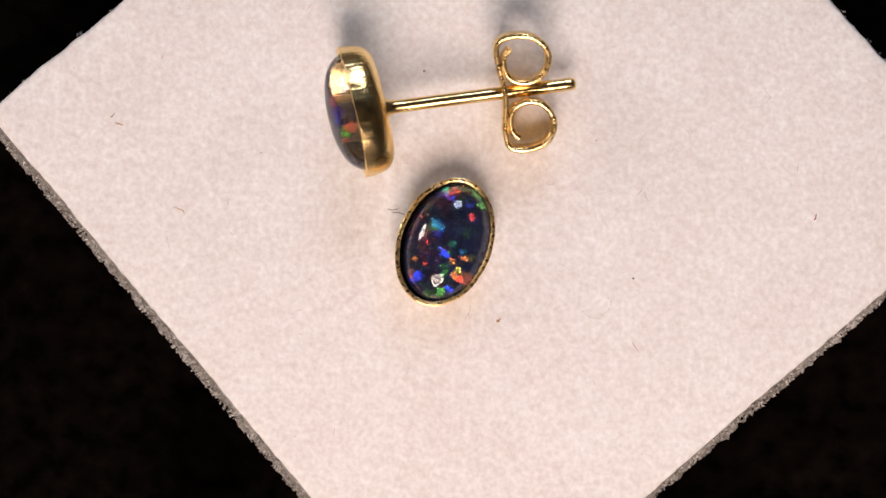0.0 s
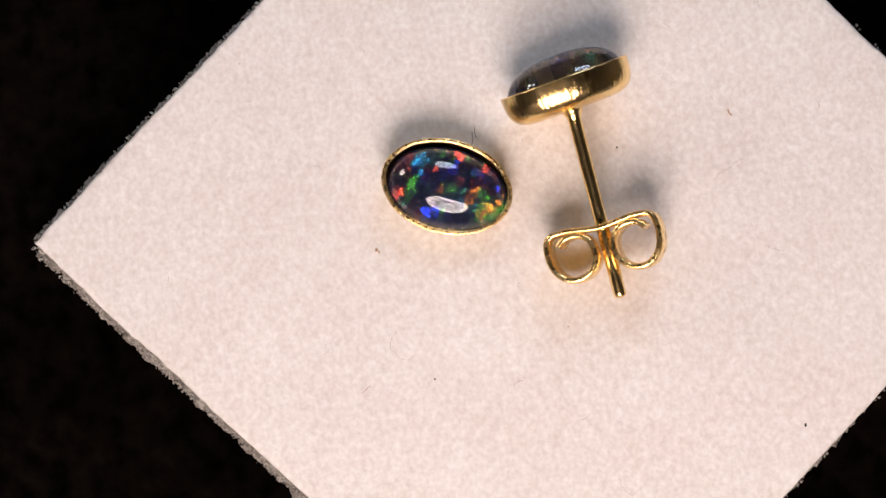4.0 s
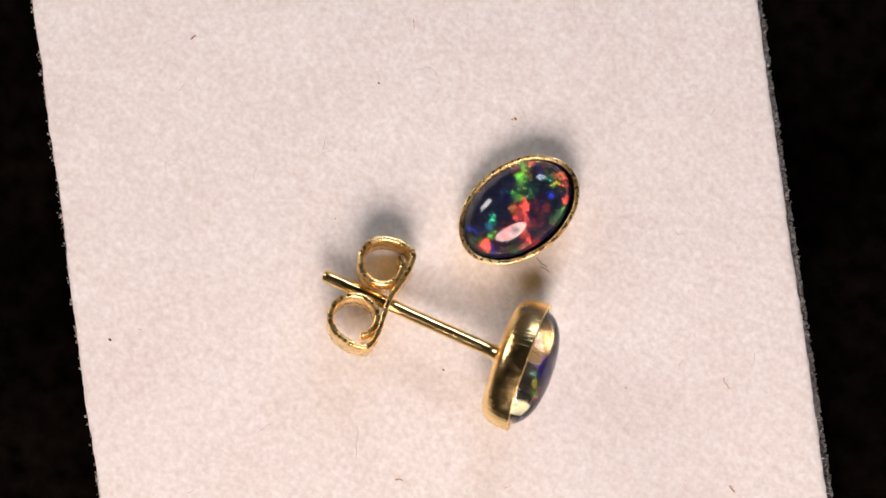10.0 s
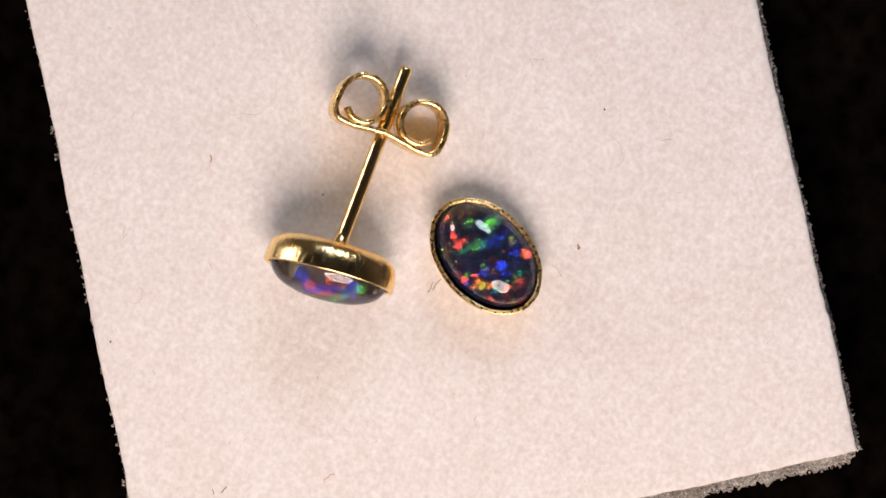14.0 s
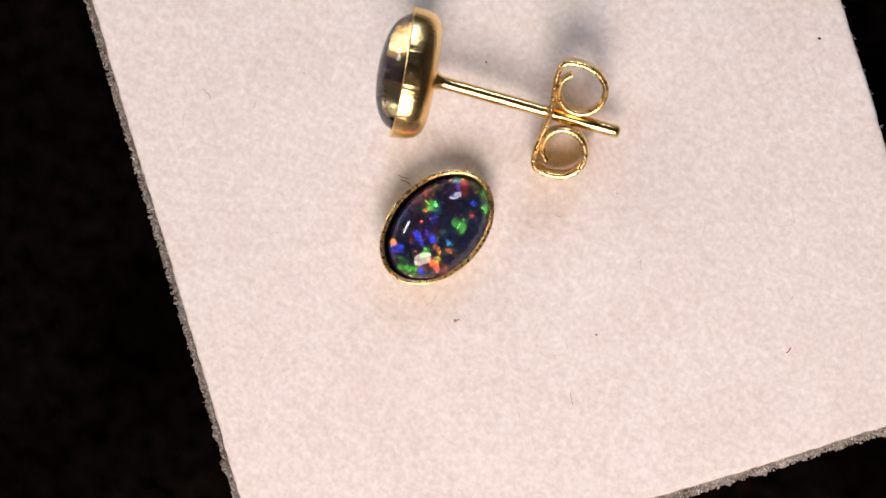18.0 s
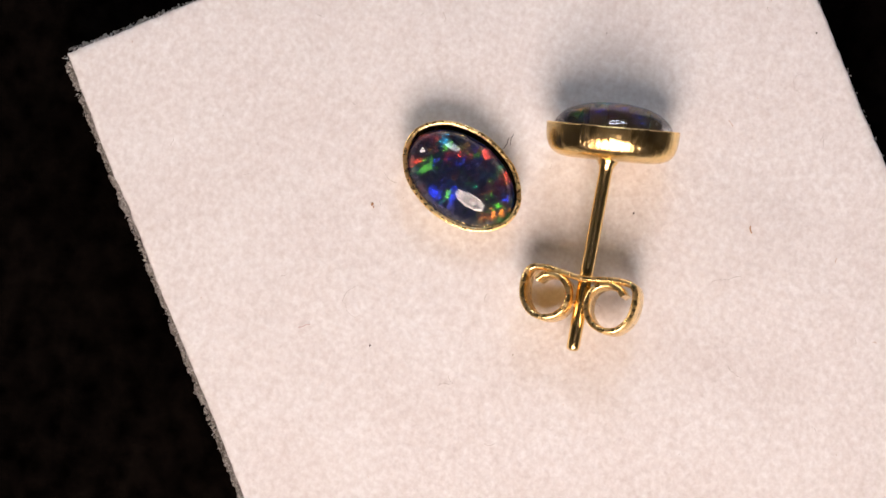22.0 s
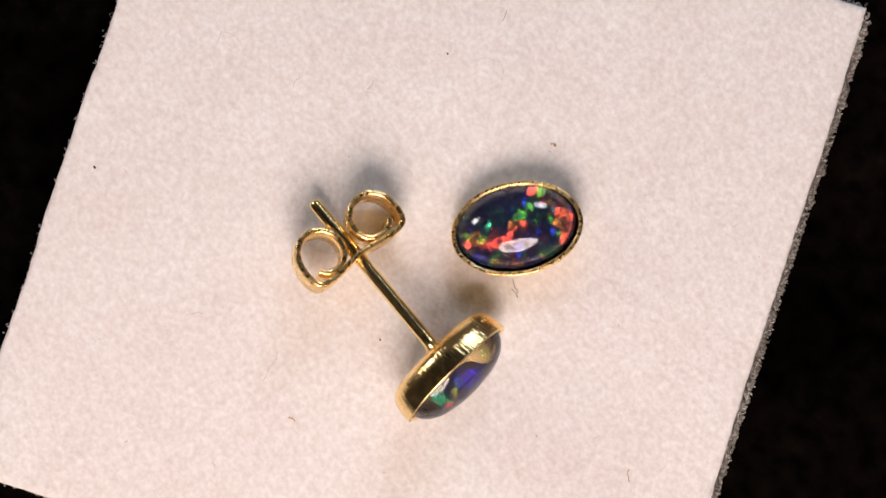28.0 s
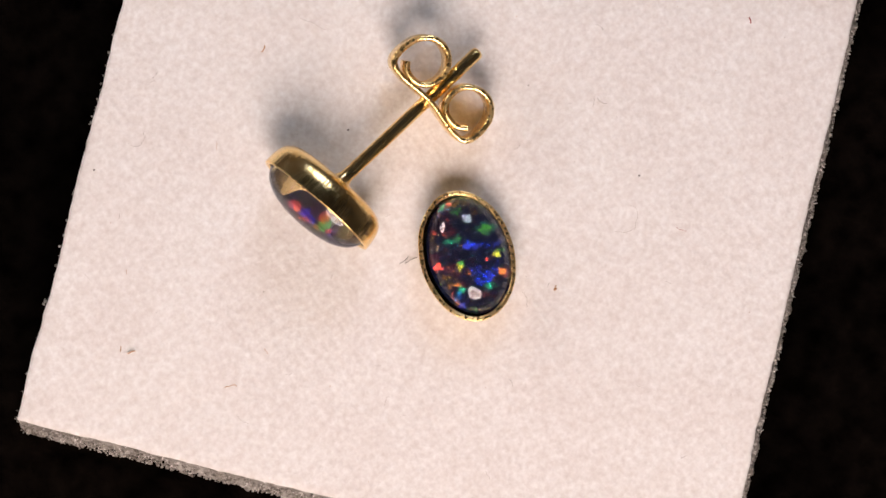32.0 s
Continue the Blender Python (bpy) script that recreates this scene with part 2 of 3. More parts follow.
def pad():
    rnd = random.Random(3)
    t = tagged(new("display_pad"), "square white flocked foam pad with rough cut sides", "jewellery pad")
    corners = [pad_corner(k) for k in range(4)]            # corner k lies between sides k and k + 1

    def wave(p, amount, scale, seed):
        return amount * noise.noise(Vector((p.x * scale, p.y * scale, seed)))

    # top sheet: a fine lumpy skin, its rim rounded down on all sides
    cells = 330
    verts, faces = [], []
    for a in range(-2, cells + 3):
        for b in range(-2, cells + 3):
            f, g = min(max(a / cells, 0), 1), min(max(b / cells, 0), 1)
            p = corners[3].lerp(corners[0], f).lerp(corners[2].lerp(corners[1], f), g)
            lump = 0.016 * noise.noise(Vector((p.x * 3.4, p.y * 3.4, 3.0))) + 0.022 * noise.noise(Vector((p.x * 6.3, p.y * 6.3, 9.0)))
            rim = min(f, 1 - f, g, 1 - g) * 35                          # millimetres to the nearest side
            out = Vector()
            if rim < 0.5:
                for share, side in ((g, 0), (1 - f, 1), (1 - g, 2), (f, 3)):
                    if share * 35 < 0.5:
                        out += heading(SIDES[side][0]) * (wave(p, 0.10, 0.25, 1) + wave(p, 0.05, 1.6, 5))
            over = max(0, -a, a - cells, -b, b - cells)
            verts.append(tuple(p + out + Vector((0, 0, lump - 0.03 - 0.10 * math.exp(-rim * 6) - 0.10 * over))))
    width = cells + 5
    for a in range(width - 1):
        for b in range(width - 1):
            q = a * width + b
            faces.append((q, q + width, q + width + 1, q + 1))
    part("flock_top", mesh_of("flock_top", verts, faces), FELT, t, "white flocked top sheet")
    # four cut sides
    for k in range(4):
        a, b = corners[k - 1], corners[k]
        d, flare = heading(SIDES[k][0]), SIDES[k][2]
        cols, rows = 380, 20
        verts, faces = [], []
        for i in range(cols + 1):
            p = a.lerp(b, i / cols)
            for j in range(rows + 1):
                v = j / rows
                rough = (0.42 * noise.noise(Vector((p.x * 1.1, p.y * 1.1, v * 3 + k * 7))) + 0.24 * noise.noise(Vector((p.x * 2.9, p.y * 2.9, v * 7 + k))) + 0.14 * noise.noise(Vector((p.x * 7, p.y * 7, v * 16 + k)))) * min(1.0, v * 2.2)
                out = wave(p, 0.10, 0.25, 1) + wave(p, 0.05, 1.6, 5) - 0.05 + flare * v ** 0.8 + rough
                verts.append(tuple(p + d * out + Vector((0, 0, -0.18 - (PAD_T - 0.18) * v))))
        for i in range(cols):
            for j in range(rows):
                q = i * (rows + 1) + j
                faces.append((q, q + 1, q + rows + 2, q + rows + 1))
        part("cut_side", mesh_of("cut_side", verts, faces), FOAM, t, "greyish rough cut foam side")
    # loose fuzz on the cut sides
    verts, faces = [], []
    for _ in range(2000):
        k = rnd.choice((0, 0, 0, 1, 1, 1, 2, 3))
        p = corners[k - 1].lerp(corners[k], rnd.random())
        d, flare = heading(SIDES[k][0]), SIDES[k][2]
        v = rnd.random() ** 0.7
        q = p + d * (flare * v ** 0.8 + rnd.uniform(-0.1, 0.08)) + Vector((0, 0, -0.1 - 3.6 * v))
        way = (d * rnd.uniform(0.2, 1) + Vector((rnd.gauss(0, 0.6), rnd.gauss(0, 0.6), rnd.gauss(0, 0.5)))).normalized()
        length, w = rnd.uniform(0.04, 0.14), rnd.uniform(0.012, 0.03)
        side = way.orthogonal().normalized() * w
        bend = Vector((rnd.gauss(0, 0.06), rnd.gauss(0, 0.06), rnd.gauss(0, 0.06)))
        b0 = len(verts)
        verts += [tuple(q - side), tuple(q + side), tuple(q + way * length * 0.5 + bend + side), tuple(q + way * length * 0.5 + bend - side), tuple(q + way * length)]
        faces += [(b0, b0 + 1, b0 + 2, b0 + 3), (b0 + 3, b0 + 2, b0 + 4)]
    tagged(part("side_fuzz", mesh_of("side_fuzz", verts, faces), FELT, t, "loose white fuzz on the cut sides"), kind="stuff")
    # crumbs of torn foam on the cut sides
    verts, faces = [], []
    for _ in range(5200):
        k = rnd.choice((0, 0, 0, 1, 1, 2, 3))
        p = corners[k - 1].lerp(corners[k], rnd.random())
        d, flare = heading(SIDES[k][0]), SIDES[k][2]
        v = rnd.random() ** 0.8
        if noise.noise(Vector((p.x * 1.5, p.y * 1.5, v * 4 + k))) < -0.25:
            continue
        q = p + d * (flare * v ** 0.8 + rnd.uniform(-0.05, 0.2)) + Vector((0, 0, -0.15 - (PAD_T - 0.3) * v))
        r = rnd.uniform(0.03, 0.10)
        b0 = len(verts)
        for w in ((1, 0, 0), (0, 1, 0), (-1, 0, 0), (0, -1, 0), (0, 0, 1), (0, 0, -1)):
            verts.append(tuple(q + Vector(w) * (r * rnd.uniform(0.5, 1.5))))
        faces += [(b0 + a, b0 + (a + 1) % 4, b0 + 4) for a in range(4)] + [(b0 + (a + 1) % 4, b0 + a, b0 + 5) for a in range(4)]
    tagged(part("foam_crumb", mesh_of("foam_crumb", verts, faces), FOAM, t, "torn grey foam crumbs"), kind="stuff")
    # the nap of the top: short fibres lying about
    verts, faces = [], []
    for _ in range(22000):
        u, v = rnd.uniform(-18.5, 21.5), rnd.uniform(-18.5, 21.5)
        q = heading(39.2) * u + heading(129.3) * v
        if not (-15.1 < u < 20.2 and -15.6 < v < 19.4):
            continue
        a = rnd.uniform(0, 2 * math.pi)
        way, w, length = Vector((math.cos(a), math.sin(a), 0)), rnd.uniform(0.008, 0.02), rnd.uniform(0.08, 0.28)
        side = Vector((-way.y, way.x, 0)) * w
        h = rnd.uniform(0.01, 0.035)
        mid = q + way * length * 0.5 + side * rnd.uniform(-1.5, 1.5) + Vector((0, 0, h))
        b0 = len(verts)
        verts += [tuple(q - side), tuple(q + side), tuple(mid + side), tuple(mid - side), tuple(q + way * length - Vector((0, 0, 0.01)))]
        faces += [(b0, b0 + 1, b0 + 2, b0 + 3), (b0 + 3, b0 + 2, b0 + 4)]
    tagged(part("nap", mesh_of("nap", verts, faces), NAP, t, "fine white felt nap"), kind="stuff")
    return t


PAD = pad()


# ---------------------------------------------------------------- the earrings
OVAL_A, OVAL_B = 3.24, 2.30      # half axes of the bezel's outer wall
RIM = 1.66                       # height of the bezel's rim over its back


def oval(a, b, z, n=96, wobble=0.0, seed=0):
    out = []
    for j in range(n):
        q = 2 * math.pi * j / n
        w = 1 + wobble * noise.noise(Vector((math.cos(q) * 2, math.sin(q) * 2, seed)))
        out.append((a * w * math.cos(q), b * w * math.sin(q), z))
    return out


def bezel_rings(profile, seed, n=160):
    """Rings of the cup's profile: inset from the outer wall, height, unevenness."""
    rings = []
    for inset, z, wob in profile:
        ring = []
        for x, y, _ in oval(OVAL_A - inset, OVAL_B - inset, z, n, wob, seed):
            fine = noise.noise(Vector((x * 1.3, y * 1.3, seed + z * 0.4))) * 0.5 + noise.noise(Vector((x * 4.5, y * 4.5, seed + z * 2))) * 0.35
            ring.append((x * (1 + wob * 0.45 * fine), y * (1 + wob * 0.45 * fine), z + wob * 1.6 * fine))
        rings.append(ring)
    return rings


def bezel_mesh(seed):
    outer = ((1.7, 0.0, 0), (1.15, 0.02, 0), (0.8, 0.08, 0), (0.5, 0.2, 0.002), (0.3, 0.36, 0.003), (0.16, 0.56, 0.004), (0.07, 0.82, 0.006), (0.02, 1.1, 0.008), (0.0, 1.4, 0.011), (-0.01, RIM - 0.05, 0.014))
    return rings_mesh("bezel", bezel_rings(outer, seed), True, False)


def rim_mesh(seed):
    top = ((-0.01, RIM - 0.05, 0.014), (0.0, RIM - 0.015, 0.014), (0.04, RIM + 0.008, 0.015), (0.13, RIM + 0.006, 0.017), (0.19, RIM - 0.02, 0.018), (0.215, RIM - 0.07, 0.018))
    return rings_mesh("rim", bezel_rings(top, seed))


def seat_mesh(seed):
    inside = ((0.215, RIM - 0.07, 0.018), (0.217, 1.3, 0.008), (0.23, 0.7, 0), (0.6, 0.57, 0), (1.7, 0.55, 0))
    return rings_mesh("seat", bezel_rings(inside, seed), False, True)


DOME_A, DOME_B, GIRDLE, DOME_H = 2.95, 2.01, 1.30, 1.52
DOME_FLAT = 0.19                 # how much longer than an ellipsoid the crown stays flat
LAYER = 0.88                     # height of the opal layer


def dome_mesh():
    rings = [oval(DOME_A * 0.97, DOME_B * 0.97, LAYER - 0.13), oval(DOME_A, DOME_B, LAYER - 0.05), oval(DOME_A, DOME_B, GIRDLE - 0.05)]
    for k in range(0, 25):
        r = math.cos(math.pi / 2 * k / 24.6)
        rings.append([(x, y, GIRDLE + DOME_H * (1 - r * r) ** 0.52 * (1 + DOME_FLAT * (x / DOME_A) ** 2)) for x, y, _ in oval(DOME_A * r, DOME_B * r, 0)])
    return rings_mesh("crystal_cap", rings, True, True)


# each colour of the opal's fire runs between two hues
FIRE = {"red": ((1.0, 0.015, 0.05), (1.0, 0.10, 0.05)), "orange": ((1.0, 0.06, 0.03), (1.0, 0.34, 0.04)), "yellow": ((1.0, 0.42, 0.02), (0.75, 0.85, 0.05)),
        "green": ((0.02, 0.50, 0.22), (0.16, 0.95, 0.06)), "teal": ((0.02, 0.32, 0.55), (0.04, 0.80, 0.42)), "sky": ((0.01, 0.10, 0.90), (0.02, 0.40, 0.95)),
        "blue": ((0.03, 0.006, 0.60), (0.008, 0.05, 1.0)), "violet": ((0.20, 0.015, 0.50), (0.07, 0.03, 0.95))}
FIRE_GAIN = 0.088
BOOST = {"blue": 1.4, "violet": 1.2, "sky": 1.4, "red": 2.3, "green": 1.1, "orange": 1.7, "yellow": 1.5, "teal": 1.1}     # how strongly each colour flashes
FIRE_MATS = {}


def fire_material(colour, gain=1.0, clear=False):
    """A platelet over the dark backing: the backing's own dull blue, or nothing where it is clear, with the coloured mirror gloss of opal on it."""
    if (colour, gain, clear) not in FIRE_MATS:
        low, high = FIRE[colour]
        m = material("opal_fire_" + colour, high, 0.14, 1.0)
        t = m.node_tree
        t.nodes.remove(t.nodes["Principled BSDF"])
        _, c = grain(m, 1700, tuple(q * FIRE_GAIN * gain * 0.05 for q in low), tuple(q * FIRE_GAIN * gain * 1.3 for q in high), 5)
        _, under = grain(m, 420, OPAL_LOW, OPAL_HIGH, 4)
        gloss = node(m, "ShaderNodeBsdfGlossy", Roughness=0.15)
        dull = node(m, "ShaderNodeBsdfTransparent") if clear else node(m, "ShaderNodeBsdfDiffuse")
        both = t.nodes.new("ShaderNodeAddShader")
        sheen = node(m, "ShaderNodeBsdfGlossy", Color=(0.9, 0.86, 0.92, 1), Roughness=0.22)
        rim = node(m, "ShaderNodeFresnel", IOR=1.02 if clear else 1.10)
        over = t.nodes.new("ShaderNodeMixShader")
        link(m, c, gloss.inputs["Color"])
        if not clear:
            link(m, under, dull.inputs["Color"])
        link(m, dull.outputs[0], both.inputs[0])
        link(m, gloss.outputs[0], both.inputs[1])
        link(m, rim.outputs[0], over.inputs[0])
        link(m, both.outputs[0], over.inputs[1])
        link(m, sheen.outputs[0], over.inputs[2])
        link(m, over.outputs[0], t.nodes["Material Output"].inputs[0])
        FIRE_MATS[colour, gain, clear] = m
    return FIRE_MATS[colour, gain, clear]


def leaving(p, ways):
    """The directions in which rays from point p inside the cap go on once they have left it, for each of the ways inside."""
    size = np.array((DOME_A, DOME_B, DOME_H))
    q, w = (np.array(p) - (0, 0, GIRDLE)) / size, ways / size
    a, b, c = (w * w).sum(1), w @ q, min(-0.001, q @ q - 1)
    s = q + w * ((-b + np.sqrt(b * b - a * c)) / a)[:, None]
    e, f = np.sqrt(np.maximum(0.02, 1 - s[:, 0] ** 2 - s[:, 1] ** 2)), 1 + DOME_FLAT * s[:, 0] ** 2
    n = np.stack((DOME_H / DOME_A * s[:, 0] * (f / e - 2 * DOME_FLAT * e), DOME_H / DOME_B * s[:, 1] * f / e, np.ones(len(e))), 1)
    n /= np.linalg.norm(n, axis=1)[:, None]
    cosine = (n * ways).sum(1)
    square = 1 - 1.55 ** 2 * (1 - cosine ** 2)
    out = 1.55 * ways + (np.sqrt(np.maximum(0, square)) - 1.55 * cosine)[:, None] * n
    out[(square <= 0) | (s[:, 2] < 0)] = (0, 0, -1)
    return out


def fan(polar, azimuth):
    p, a = np.meshgrid(np.radians(polar), np.radians(azimuth))
    return np.stack((np.sin(p) * np.cos(a), np.sin(p) * np.sin(a), np.cos(p)), 2).reshape(-1, 3)


WIDE_FAN = fan(np.arange(1, 86, 4.0), np.arange(0, 360, 8.0))


def inner_way(p, outside):
    """The way inside the cap from point p that leaves it towards outside, bent at the dome."""
    goal = np.array(outside)
    best = WIDE_FAN[np.argmax(leaving(p, WIDE_FAN) @ goal)]
    polar, azimuth = math.degrees(math.acos(best[2])), math.degrees(math.atan2(best[1], best[0]))
    near = fan(np.arange(polar - 4, polar + 4.1, 1.0), np.arange(azimuth - 8, azimuth + 8.1, 2.0))
    return Vector(near[np.argmax(leaving(p, near) @ goal)])


def under_dome(x, y):
    """The point at x, y on a dome a little under the cap's own."""
    u, v = x / (DOME_A * 0.92), y / (DOME_B * 0.92)
    return Vector((x, y, GIRDLE + 0.92 * DOME_H * math.sqrt(max(0.003, 1 - u * u - v * v)) * (1 + DOME_FLAT * u * u)))


VEIL = {"red": "violet", "orange": "green", "yellow": "green", "green": "teal", "teal": "sky", "sky": "blue", "blue": "blue", "violet": "blue"}


def apart(one, other):
    """Degrees between the table's turns at two seconds."""
    gap = abs(turned(one) - turned(other)) % 360
    return min(gap, 360 - gap)


def mosaic(stone, seed, patches, veil, domed, cell):
    """The opal layer: a sheet of small platelets. Each takes its colour and its lean from one of the patches that reach over it; it leans half way between lamp and eye, as
    the dome bends them, at the patch's own second, so it flashes when it is turned that way. patches: u, v, radius, layer, lamp_way, view_way, colour. Round
    a patch lies a dim veil of its neighbour colour."""
    rnd = random.Random(seed)
    bins = {}
    nu, nv = int(2 * DOME_A / cell), int(2 * DOME_B / cell)
    for i in range(-1, nu + 1):
        for j in range(-1, nv + 1):
            x, y = -DOME_A + (i + 0.5 + 0.5 * (j % 2)) * cell + rnd.uniform(-0.01, 0.01), -DOME_B + (j + 0.5) * cell + rnd.uniform(-0.01, 0.01)
            if (x / (DOME_A * 0.96)) ** 2 + (y / (DOME_B * 0.96)) ** 2 > (0.84 if domed else 1):
                continue
            found, halo = [], []
            for k, (u, v, radius, layer, lamp_way, view_way, colour) in enumerate(patches):
                wob = 1.1 + 0.6 * noise.noise(Vector((x * 2.6, y * 2.6, k * 3.1))) + 0.45 * noise.noise(Vector((x * 7, y * 7, k * 1.7)))
                d = math.hypot((x - u) / radius, (y - v) / radius) / max(0.3, wob)
                if d < 1 and rnd.random() > 0.04:
                    found.append((d + rnd.uniform(0, 0.1), k))
                elif d < 2.3 and veil and rnd.random() < 0.9:
                    halo.append((d, k))
            chosen = []                                    # up to two platelets lie over one another, each for another turn of the table
            for rank, k in sorted(found):
                if len(chosen) < 2 and all(apart(patches[k][3], patches[c][3]) > 27 for _, c in chosen):
                    chosen.append((patches[k][6], k))
            if not chosen and halo:
                rank, k = min(halo)
                name, strength = patches[k][6]
                chosen = [((VEIL[name], (0.2 if rank > 1.6 else 0.5) * veil * strength), k)]
            for level, (colour, k) in enumerate(chosen):
                u, v, radius, layer, lamp_way, view_way, _ = patches[k]
                here = Vector((x, y, LAYER + 0.02 + 0.012 * level))
                along, across = Vector((1, 0, 0)), Vector((0, 1, 0))
                if domed:
                    here = under_dome(x, y)
                    along, across = (under_dome(x + 0.01, y) - here) * 100, (under_dome(x, y + 0.01) - here) * 100
                    here.z -= 0.012 * level
                sway = Vector((noise.noise(Vector((x * 3, y * 3, k + 40.0))), noise.noise(Vector((x * 3, y * 3, k + 80.0))), 0)) * 0.06
                nrm = (inner_way(here, view_way) + inner_way(here, lamp_way) + sway + Vector((rnd.gauss(0, 0.018), rnd.gauss(0, 0.018), 0))).normalized()
                verts, faces, normals = bins.setdefault((level > 0 or domed, layer if colour[1] > 0.7 else 0, colour), ([], [], []))
                b0, sides, turn = len(verts), 6, rnd.uniform(0, 1)
                for q in range(sides):
                    a, r = turn + 2 * math.pi * q / sides, cell * rnd.uniform(0.52, 0.74)
                    verts.append(tuple(here + along * (r * math.cos(a)) + across * (r * math.sin(a)) + Vector((0, 0, rnd.uniform(-0.005, 0.003)))))
                    normals.append(nrm)
                faces.append(tuple(range(b0, b0 + sides)))
    for (clear, layer, colour), (verts, faces, normals) in bins.items():
        me = mesh_of("colour_flake", verts, faces, True)
        me.normals_split_custom_set_from_vertices(normals)
        part("colour_flake", me, fire_material(*colour, clear), stone, colour[0] + " flash of opal colour")


def stone_parts(earring, quartz, disc, shift, lean_x, lean_y, seed, fires, veil, domed, cell):
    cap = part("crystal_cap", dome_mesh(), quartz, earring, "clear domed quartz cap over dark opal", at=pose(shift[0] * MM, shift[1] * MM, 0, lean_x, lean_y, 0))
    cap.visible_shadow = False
    part("opal_backing", rings_mesh("opal_backing", [oval(DOME_A * disc, DOME_B * disc, LAYER - 0.07), oval(DOME_A * disc, DOME_B * disc, LAYER), oval(0.05, 0.05, LAYER)], True, True), BACKING, cap, "black backing of the opal")
    mosaic(cap, seed, fires, veil, domed, cell)
    return cap


def earring(seed, quartz, inner, disc, fires, veil, domed, cell, shift=(0.0, 0.0), lean=(0.0, 0.0), post_way=None, post_from=(0, 0, 0), label=""):
    t = tagged(new("stud_earring"), label, "earring", "pair of opal stud earrings")
    part("bezel", bezel_mesh(seed), GOLD_BRUSHED, t, "polished gold oval bezel cup")
    part("rim", rim_mesh(seed), GOLD_RIM, t, "worn gold rim pressed round the stone")
    # the inner wall's shade and dark reflections are put into its gold colour
    part("seat", seat_mesh(seed), inner, t, "inside of the bezel, gold darkened for its shaded look")
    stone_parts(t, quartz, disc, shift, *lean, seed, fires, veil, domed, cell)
    if post_way is not None:
        w = Vector(post_way).normalized()
        p0 = Vector(post_from)
        path = [p0 + w * q for q in (-0.3, 0.0, 0.12, 0.3, 0.55)] + [p0 + w * (0.55 + 8.3 * k / 12) for k in range(1, 13)] + [p0 + w * q for q in (9.12, 9.28, 9.36, 9.40)]
        taper = [1.7, 1.65, 1.45, 1.12, 1.0] + [1.0] * 12 + [1.0, 0.93, 0.72, 0.3]
        part("post", tube_mesh("post", path, 0.325, 24, taper), GOLD_POST, t, "straight round gold post")
    return t


def flashes(at, second, patches, gain=1.0):
    """Patches of colour that light up at that second in a stone that lies at the pose at on the pad: size letter, colour, place along and across the stone."""
    back_turn = at.to_3x3().inverted() @ Matrix.Rotation(radians(-turned(second)), 3, "Z")
    lamp_way, view_way = (back_turn @ Vector(KEY_AIM)).normalized(), (back_turn @ -VIEW).normalized()
    sizes = {"t": 0.12, "s": 0.20, "m": 0.31, "l": 0.44}
    found = []
    for patch in patches.split(", "):
        letter, colour, u, v = patch.split()
        found.append((float(u), float(v), sizes[letter], second, lamp_way, view_way, (colour, gain * BOOST.get(colour, 1.0))))
    return found


FLAT_TURN = 68.0
flat_up = Vector((math.sin(radians(5)) * math.cos(radians(19)), math.sin(radians(5)) * math.sin(radians(19)), math.cos(radians(5))))
FLAT_AT = axes((-1.72, -1.33, -0.12), heading(FLAT_TURN), flat_up)
FLAT_LEAN = (2.8, 2.8)           # how the cap sits askew in its cup
FLAT_STONE_AT = FLAT_AT @ pose(0, 0, 0, *FLAT_LEAN)
FLAT_FIRES = []
FLAT_FIRES += flashes(FLAT_STONE_AT, 0.0, (
    "t orange 1.25 0.65, t red 1.39 -0.47, m sky 0.59 0.52, s teal 0.08 -0.20, t green -0.41 -0.18, t orange -1.18 0.85, s orange -0.41 -0.81, s yellow -1.00 -0.68, "
    "t red -1.27 0.45"))
FLAT_FIRES += flashes(FLAT_STONE_AT, 0.5, (
    "s teal 2.00 0.65, s blue 1.85 0.50, m green 2.27 -0.35, s green 1.99 -0.62, t red 0.67 1.20, m blue 0.12 0.43, m blue -0.57 -0.01, s red -0.38 0.63, "
    "s orange -0.71 -0.45, s red -1.30 -0.83, s orange -1.23 -0.67, m blue -1.79 0.55, s green -1.96 -0.39, s blue -1.86 -0.59"))
FLAT_FIRES += flashes(FLAT_STONE_AT, 1.0, (
    "s blue 1.84 -0.27, s green 0.35 0.59, s orange 0.12 0.80, t red -0.96 0.30, s sky -0.19 -0.61, s green -1.21 -0.26, t teal -0.64 -0.76, t red -1.47 -0.01"))
FLAT_FIRES += flashes(FLAT_STONE_AT, 1.5, (
    "m green 0.42 0.78, m blue -0.96 0.28, m green 0.64 -0.35, s orange -1.75 0.74"))
FLAT_FIRES += flashes(FLAT_STONE_AT, 2.0, (
    "s violet -0.61 0.15, s red 0.75 1.16, t orange -0.06 0.51, s green 1.92 -0.57, t red -1.36 -0.68"))
FLAT_FIRES += flashes(FLAT_STONE_AT, 2.5, (
    "m green -2.06 0.06, l sky -0.62 0.95, s green 0.12 0.97, s sky 1.54 0.81, m blue 1.45 0.70, s teal 1.34 -0.38, m green 2.11 -0.28, s orange -1.67 -0.51"))
